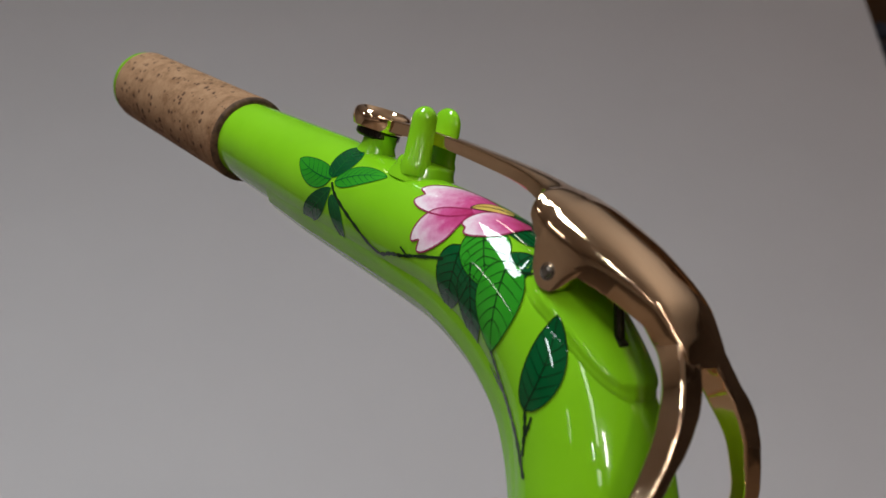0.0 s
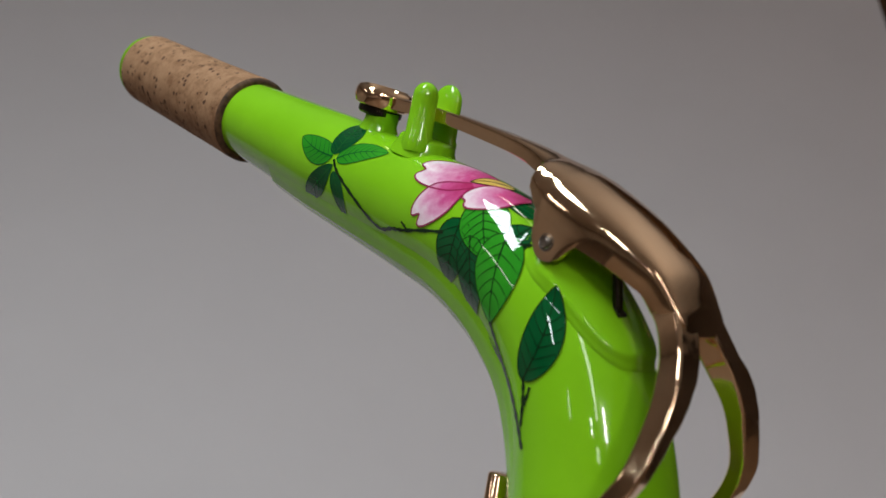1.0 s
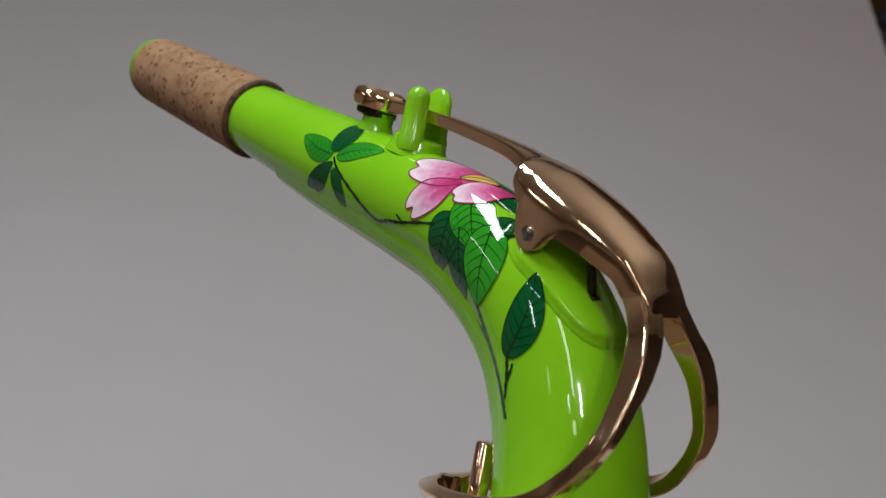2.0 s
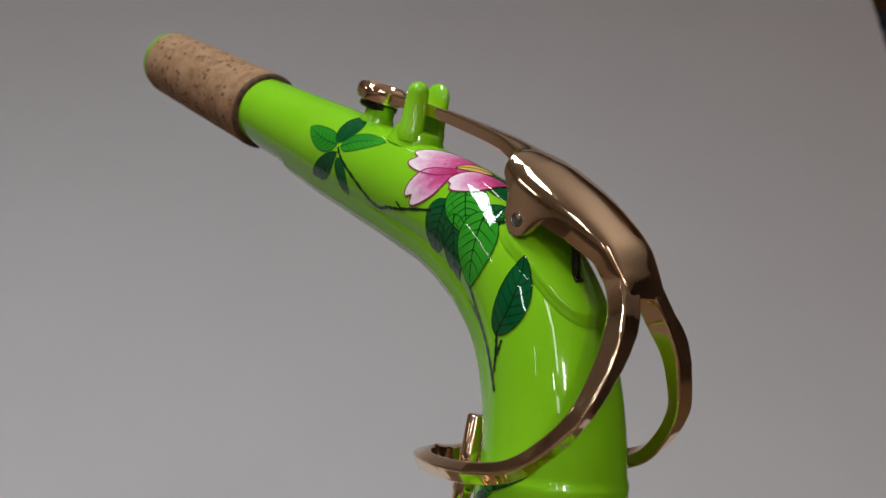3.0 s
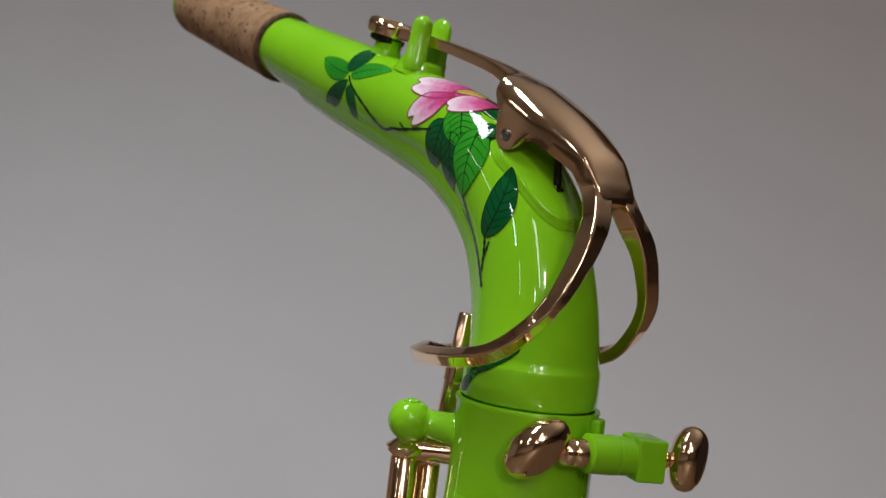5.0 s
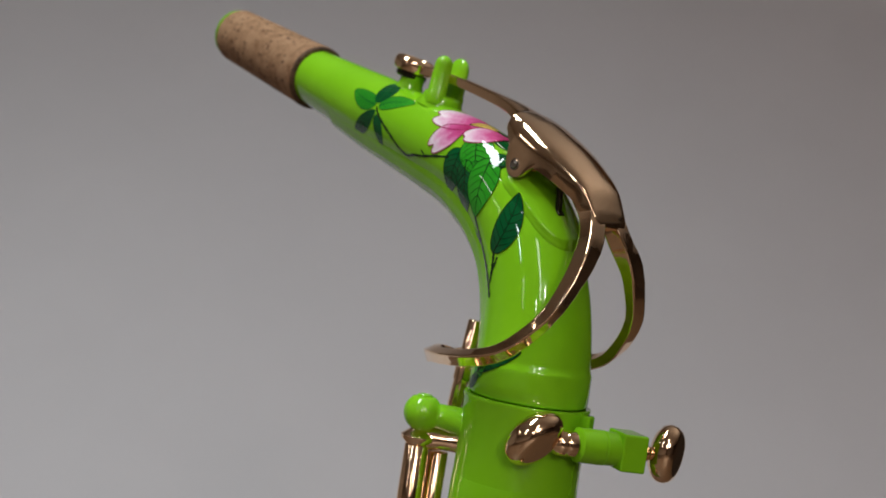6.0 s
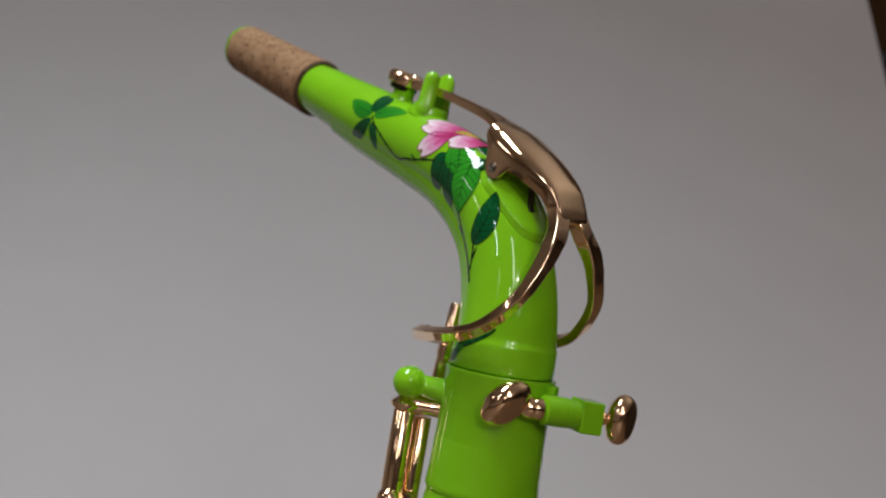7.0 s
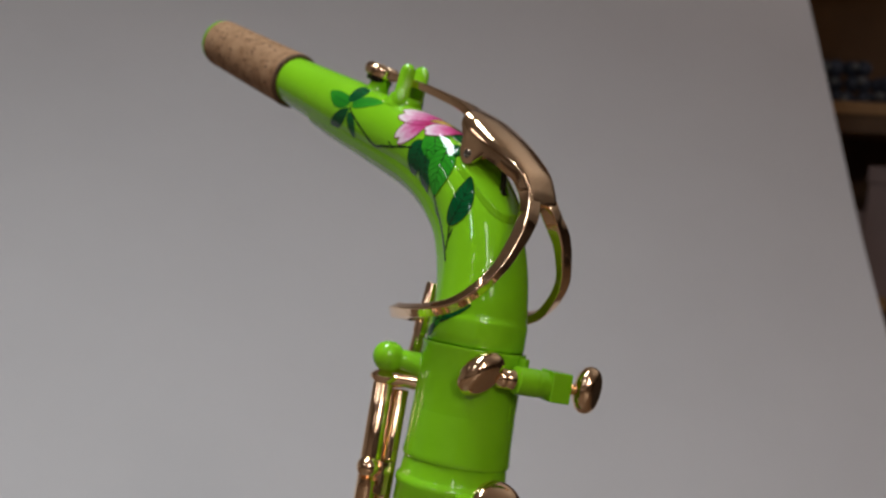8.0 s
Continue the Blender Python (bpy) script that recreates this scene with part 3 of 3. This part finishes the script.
# upper sprig
leaf((103.8, 72.0), (115.2, 66.5), 2.7, LEAF_MID, neck, 0.6, 5, ink=INK_SOFT, label="mid green painted leaf")
leaf((103.6, 69.0), (106.0, 15.0), 2.9, LEAF_DARK, neck, -0.8, 5, ink=INK_SOFT, label="dark green painted leaf")
leaf((102.4, 72.0), (91.8, 41.5), 2.3, LEAF_MID, neck, 0.7, 6, ink=INK_SOFT, label="mid green painted leaf")
leaf((102.6, 80.0), (110.8, 130.0), 2.9, LEAF_DARK, neck, 0.5, 4, round_=1.1, ink=INK_SOFT, label="dark green painted leaf")
leaf((101.8, 86.0), (97.0, 131.0), 1.8, LEAF_DARK, neck, 0.5, 4, ink=INK_SOFT, label="dark green painted leaf")
ribbon("painted_stem", [(103.0, 74.0), (100.6, 84.5), (94.0, 101.0), (86.4, 118.0), (82.0, 111.0), (77.9, 104.8), (68.6, 86.0)], 0.75, INK, neck, 0.12, "thin dark painted twig")
ribbon("painted_stem", [(77.5, 104.0), (79.6, 99.0)], 0.5, INK, neck)
# cluster under the flower
leaf((63.2, 31.0), (62.6, -10.0), 5.0, LEAF_DARK, neck, 0.0, 5, 0.06, "dark green painted leaf")
leaf((56.4, 62.0), (57.5, 30.0), 2.6, LEAF_DARK, neck, 0.4, 4, 0.055, "dark green painted leaf")
leaf((66.8, 66.0), (64.8, 128.0), 4.2, LEAF_DARK, neck, 0.6, 5, 0.065, "dark green painted leaf")
leaf((63.2, 73.0), (54.6, 133.0), 3.4, LEAF_DARK, neck, 0.4, 5, 0.09, "dark green painted leaf")
leaf((66.4, 40.0), (57.6, 78.0), 4.4, LEAF_MID, neck, -0.4, 5, 0.12, "mid green painted leaf")
leaf((58.6, 49.0), (50.0, 111.0), 4.3, LEAF_MID, neck, -0.4, 5, 0.18, "mid green painted leaf")
leaf((37.8, 97.0), (47.4, 45.0), 3.25, LEAF_DARK, neck, -0.5, 5, 0.16, "dark green painted leaf")
ribbon("painted_stem", [(50.3, 111.0), (45.5, 117.0), (40.0, 118.0), (33.0, 113.0), (27.5, 108.0)], 0.95, INK, neck, 0.12, "thin dark painted twig")
ribbon("painted_stem", [(54.6, 131.0), (48.0, 126.0), (43.0, 119.5)], 0.85, INK, neck)
ribbon("painted_stem", [(38.4, 95.5), (34.8, 101.0), (31.0, 108.0)], 0.7, INK, neck)
ribbon("painted_stem", [(36.4, 91.5), (34.0, 100.5)], 0.55, INK, neck)
ribbon("painted_stem", [(57.8, 55.0), (54.6, 44.0), (54.0, 38.0)], 0.5, INK, neck, 0.22)
# flower
petal((67.0, 10.0), (82.6, 44.0), 4.9, neck, 0.10, 0.125, label="pink and white painted petal")
petal((70.6, 33.0), (76.4, 92.0), 3.7, neck, 0.14, 0.145, label="pink and white painted petal")
petal((62.6, 6.0), (69.0, 54.0), 3.1, neck, 0.05, 0.235, label="pink painted petal")
leaf((66.4, 4.0), (71.6, 31.0), 1.5, YELLOW, neck, -0.6, 0, 0.20, "pale yellow painted flower centre")
# small leaves low on the socket end
leaf((9.8, 108.0), (15.6, 60.0), 1.6, LEAF_DARK, neck, 0.4, 4, label="dark green painted leaf")
leaf((8.5, 112.0), (13.0, 96.0), 1.9, LEAF_MID, neck, 0.0, 3, label="mid green painted leaf")
leaf((6.0, 122.0), (9.0, 104.0), 1.4, LEAF_DARK, neck, 0.0, 3, label="dark green painted leaf")

# ---------------------------------------------------------------- saxophone body under the neck
body = tagged(new("saxophone"), "lime green lacquered saxophone body tube standing on a table", "saxophone")
TO_CAM = -AHEAD


def body_at(a, b, z):
    """Place by across, towards the camera's side, and height, in mm."""
    return RIGHT * a + TO_CAM * b + UP * z


def socket():
    """Neck socket: a thick-walled tube, slit down one side at the top."""
    n = 72
    slit = radians(190.7)
    verts, faces = [], []
    prof = [(14.6, -27.3), (14.5, -26.6), (14.45, -16.0), (14.5, 3.4), (14.75, 3.9), (14.6, 4.45), (14.1, 4.55), (13.6, 4.5), (13.5, -27.3)]
    m = len(prof)
    for k in range(n + 1):
        a = slit + radians(1.6) + (2 * math.pi - radians(3.2)) * k / n
        for r, z in prof:
            verts.append(sax((r * math.cos(a), r * math.sin(a), z)))
    for k in range(n):
        for j in range(m - 1):
            q = k * m + j
            faces.append((q, q + 1, q + m + 1, q + m))
    faces.append(tuple(range(m)))
    faces.append(tuple(range(n * m, n * m + m)))
    return mesh_from("socket", verts, faces, GREEN, 45)


part("neck_socket", socket(), body, "slit green neck socket")
# flat band of the clamp, across the slit lower down
v, f = lathe((0, 0, -14), (0, 0, 1), [(-13.3, 13.4), (-13.35, 14.9), (-12.7, 15.1), (-11.6, 15.0), (-8.0, 14.7), (-1, 14.56), (0, 14.5), (0, 13.4)], 72)
part("socket_band", mesh_from("band", v, f, GREEN, 45), body)
prof = [(0.4, 13.0), (0.3, 14.3), (-0.5, 14.45), (-4.6, 14.9), (-5.4, 15.2), (-5.9, 15.75), (-7.4, 15.9), (-8.2, 15.5), (-60, 16.6), (-200, 19.0), (-420, 22.5), (-449, 23.5), (-450, 20)]
v, f = lathe((0, 0, LEDGE), (0, 0, 1), [(h if h > -420 else h - LEDGE, r) for h, r in prof], 72)
part("body_tube", mesh_from("body_tube", v, f, GREEN, 45), body, "lime green body tube with a turned ledge")

# ball-ended lug
ball = body_at(-23.2, 0, -2.2)
hub = body_at(-13.2, 0, -3.2)
d = (hub - ball).normalized()
prof = [(-4.45 * math.cos(a), 4.45 * math.sin(a)) for a in (math.pi * k / 18 for k in range(0, 15))]
prof += [(4.1, 2.9), (5.0, 2.95), (6.4, 3.1), (8.6, 3.3), (9.6, 3.9), (11.5, 4.8)]
v, f = lathe(ball, d, prof, 36)
top = sax(ball).z + 3.75 * MM
for q in v:
    q.z = min(q.z, top)
lug = part("ball_lug", mesh_from("ball_lug", v, f, GREEN, 60), body, "round-ended green lug")

v, f = lathe(ball + Vector((0, 0, 3.75)), UP, [(-0.6, 1.7), (0.2, 1.75), (0.4, 1.55), (0.4, 1.0), (0.1, 0.8), (0.1, 0.0)], 28)
part("lug_screw", mesh_from("lug_screw", v, f, GREEN, 40), lug, "flat green screw end")

# octave pin rising behind the loop
part("octave_pin", rod("pin", body_at(-16.6, -10.4, -8.0), body_at(-14.0, -10.4, 19.8), 1.85, GOLD), body, "straight rose gold octave pin")
v, f = lathe(body_at(-15.35, -10.4, 5.2), body_at(2.6, 0, 27.8), [(0, 1.6), (0.1, 2.15), (3.0, 2.15), (3.2, 1.8)], 24)
part("pin_collar", mesh_from("pin_collar", v, f, GOLD, 45), body)

# key rods beside the socket
rods = part("key_rod", rod("key_rod", body_at(-23.3, 0, -60), body_at(-23.3, 0, -9.5), 2.9, GOLD, 28), body, "polished rose gold key rod")
part("key_rod", rod("key_rod_b", body_at(-18.6, -3, -60), body_at(-18.3, -3, -11.0), 2.4, GOLD, 24), body, "polished rose gold key rod")
v, f = lathe(body_at(-23.3, 0, -9.8), UP, [(-0.6, 2.2), (0.4, 2.9), (1.4, 4.0), (2.2, 4.1), (2.9, 3.2), (3.6, 2.3), (4.6, 2.0), (5.4, 1.4)], 30)
part("rod_collar", mesh_from("rod_collar", v, f, GOLD, 45), rods)
v, f = lathe(body_at(-22.5, 0, -7.9), body_at(1, -0.1, 0), [(0, 1.6), (0.5, 2.5), (2.2, 2.7), (5, 2.3), (8, 2.6), (13.5, 2.9)], 20)
part("rod_bracket", mesh_from("rod_bracket", v, f, GOLD, 45), body, "rose gold bracket at the rod end")
prof = [(-3.2 * math.cos(a), 3.3 * math.sin(a)) for a in (math.pi * k / 14 for k in range(0, 15))]
v, f = lathe(body_at(-23.6, 1.5, -33.0), UP, prof, 28)
part("rod_knuckle", mesh_from("knuckle", v, f, GOLD, 60), rods, "rounded rose gold rod knuckle")
v, f = lathe(body_at(-23.4, 1.5, -38.0), UP, [(0, 2.0), (0.4, 2.7), (1.8, 2.7), (2.3, 2.0)], 28)
part("rod_ring", mesh_from("rod_ring", v, f, GOLD, 45), rods)
v, f = lathe(body_at(-19.6, -0.5, -40.5), UP, [(0, 2.2), (0.6, 2.9), (8.2, 3.0), (9.4, 2.7), (10.2, 1.6)], 8)
part("rod_pillar", mesh_from("pillar_b", v, f, GOLD, 30), body, "faceted rose gold rod pillar")

# clamp across the slit: thumb screw, barrel, block and a second thumb screw
C0, C1 = body_at(-1.6, 18.5, -1.4), body_at(31.5, 6.5, -2.3)
clamp_axis = (C1 - C0).normalized()


def on_clamp(h):
    return C0 + clamp_axis * h


v, f = lathe(on_clamp(13.0), clamp_axis, [(0, 3.3), (0.4, 3.8), (5.6, 3.85), (5.8, 3.6), (6.1, 3.6), (6.3, 3.8), (9.0, 3.7), (11.5, 3.6)], 32)
barrel = part("clamp_barrel", mesh_from("clamp_barrel", v, f, GREEN, 40), body, "green clamp barrel")
side_c = clamp_axis.cross(UP).normalized()
part("clamp_block", rounded_box("clamp_block", on_clamp(25.6), (clamp_axis, side_c, UP), (3.1, 3.8, 4.1), GREEN, 0.5), body, "square green clamp block")
part("slit_lip", rounded_box("slit_lip", Vector((-13.9, -5.2, 0.9)), ((1, 0.35, 0), (-0.35, 1, 0), (0, 0, 1)), (1.3, 1.9, 2.9), GREEN, 0.7), body)


def thumb_head(name, at, face, long_dir, big, small, thick):
    """An oval pebble of a thumb piece with one flat facet, turned along 'face'."""
    face = Vector(face).normalized()
    long_dir = (Vector(long_dir) - face * Vector(long_dir).dot(face)).normalized()
    wide = face.cross(long_dir)
    rings = []
    for h, k in ((-1.0, 0.0), (-0.97, 0.35), (-0.82, 0.66), (-0.45, 0.91), (0.0, 1.0), (0.42, 0.97), (0.72, 0.88), (0.88, 0.78), (0.96, 0.7), (0.99, 0.63), (1.0, 0.55), (1.0, 0.0)):
        h *= thick
        rings.append([sax(Vector(at) + face * h + (long_dir * big * math.cos(a) + wide * small * math.sin(a)) * max(k, 0.002)) for a in (2 * math.pi * q / 44 for q in range(44))])
    v, f = sweep(None, rings)
    return mesh_from(name, v, f, GOLD, 60)


t1 = part("thumb_screw", thumb_head("thumb", on_clamp(2.7) + UP * 0.5, TO_CAM * 0.62 + RIGHT * 0.58 + UP * -0.52, RIGHT * 0.67 + UP * 0.74, 7.2, 5.6, 3.5), body, "oval rose gold thumb screw")
v, f = lathe(on_clamp(6.9), clamp_axis, [(0, 1.5), (1.0, 2.3), (1.5, 2.75), (3.0, 2.8), (3.3, 2.5), (3.7, 2.8), (5.6, 2.75), (6.3, 2.0)], 30)
part("screw_shank", mesh_from("shank", v, f, GOLD, 45), t1)
t2 = part("thumb_screw", thumb_head("thumb_b", on_clamp(35.4) + UP * 0.4, TO_CAM * 0.5 + RIGHT * 0.86 - UP * 0.1, UP * 1.0 + RIGHT * -0.2, 6.7, 5.2, 3.2), body, "oval rose gold thumb screw")
v, f = lathe(on_clamp(28.4), clamp_axis, [(0, 2.2), (1.4, 2.2), (2.6, 1.5), (7.0, 1.3)], 26)
part("screw_shank", mesh_from("shank_b", v, f, GOLD, 45), t2)

# key cup low on the body
v, f = lathe(body_at(10.8, 11.0, -37.6), TO_CAM + UP * 0.5 + RIGHT * 0.2, [(0, 5.6), (2.0, 7.2), (3.6, 7.5), (5.0, 6.9), (6.2, 5.2), (6.8, 3.0), (7.0, 0)], 36)
part("side_key_cup", mesh_from("side_cup", v, f, GOLD, 60), body, "domed rose gold key cup")
part("key_bracket", rounded_box("key_bracket", body_at(2.6, 15.0, -35.2), (RIGHT, TO_CAM, UP), (2.6, 2.4, 1.6), GREEN, 0.8), body)

# ---------------------------------------------------------------- table, shelf and the things on it
table = tagged(new("table"), "plain dark wooden table", "table")
# Unseen support; top stretched towards the camera to darken the gold's reflections.
part("tabletop", box("tabletop", (-1.2, -1.0, -0.03), (1.5, 1.2, 0.0), TABLE, 0.004), table)
for x in (-1.14, 1.44):
    for y in (-0.94, 1.14):
        part("leg", box("leg", (x - 0.03, y - 0.03, FLOOR_Z), (x + 0.03, y + 0.03, -0.03), TABLE, 0.003), table)

# the shelf stands turned to the backdrop
SH_ALONG = (RIGHT * math.cos(radians(37)) - AHEAD * math.sin(radians(37))).normalized()
SH_DEEP = SH_ALONG.cross(UP) * (1 if SH_ALONG.cross(UP).dot(AHEAD) > 0 else -1)
SH_AT = RIGHT * 0.895 + AHEAD * 1.95


def sh(along, deep, z):
    return SH_AT + SH_ALONG * along + SH_DEEP * deep + UP * (z + LIFT)


def board(name, a0, a1, d0, d1, z0, z1, mat, bevel=0.003):
    bm = bmesh.new()
    bmesh.ops.create_cube(bm, size=1.0)
    for v in bm.verts:
        v.co = sh((a0 + a1) / 2 + v.co.x * (a1 - a0), (d0 + d1) / 2 + v.co.y * (d1 - d0), (z0 + z1) / 2 + v.co.z * (z1 - z0))
    bmesh.ops.bevel(bm, geom=list(bm.edges), offset=bevel, segments=2, affect="EDGES", profile=0.5)
    bmesh.ops.recalc_face_normals(bm, faces=bm.faces)
    me = bpy.data.meshes.new(name)
    bm.to_mesh(me)
    bm.free()
    me.materials.append(mat)
    return me


LOW = FLOOR_Z - LIFT
shelf = tagged(new("bookshelf"), "brown wooden shelf unit behind the grey backdrop", "shelf")
part("back_panel", board("back_panel", -0.35, 0.55, 0.30, 0.315, LOW, 1.3, SHELF_DIM), shelf)
part("side_panel", board("side_panel", -0.38, -0.352, 0.0, 0.315, LOW, 1.3, SHELF_WOOD), shelf)
part("side_panel", board("side_panel", 0.552, 0.58, 0.0, 0.315, LOW, 1.3, SHELF_WOOD), shelf)
for z in (-0.7, -0.2, 0.12, 0.535, 0.95, 1.3):
    plank = part("shelf_board", board("shelf_board", -0.35, 0.55, 0.0, 0.298, z - 0.02, z, SHELF_WOOD), shelf)
    # Strip in that darker colour: the board face shaded below its lit edge.
    part("shaded_face", board("shaded_face", -0.35, 0.55, 0.006, 0.02, z - 0.06, z - 0.021, SHELF_DIM), plank)

# what stands on the shelf
ornament = tagged(new("beaded_ornament"), "dark navy beaded ornament with pale beads on a shelf", "ornament")
rng = random.Random(4)


def bead(name, along, deep, z, r, mat):
    bm = bmesh.new()
    bmesh.ops.create_icosphere(bm, subdivisions=2, radius=1.0)
    for v in bm.verts:
        v.co = sh(along, deep, z) + Vector((v.co.x * r, v.co.y * r, v.co.z * r * 0.92))
    me = bpy.data.meshes.new(name)
    bm.to_mesh(me)
    bm.free()
    me.polygons.foreach_set("use_smooth", [True] * len(me.polygons))
    me.materials.append(mat)
    return part(name, me, ornament)


for row, count in enumerate((10, 10, 4)):
    for k in range(count):
        along, z = -0.075 + 0.03 * k + rng.uniform(-0.007, 0.007), 0.535 + 0.021 + 0.034 * row
        bead("bead", along, 0.05 + rng.uniform(0, 0.015), z, rng.uniform(0.019, 0.023), NAVY)
        if (k + row) % 2 == 0:
            bead("pale_bead", along + rng.uniform(0.0, 0.014), 0.028, z + rng.uniform(-0.006, 0.006), rng.uniform(0.008, 0.011), PALE)
for k, (a0, a1, z1, mat) in enumerate(((-0.30, 0.06, 0.30, MAUVE), (0.07, 0.34, 0.40, MAUVE))):
    b = tagged(new("storage_box"), "dull mauve cardboard storage box on a shelf", "box", "boxes on the shelf")
    part("carton", board("carton", a0, a1, 0.02, 0.27, 0.121, z1 - 0.03, mat), b)
    part("lid", board("lid", a0 - 0.004, a1 + 0.004, 0.014, 0.274, z1 - 0.029, z1, mat), b)
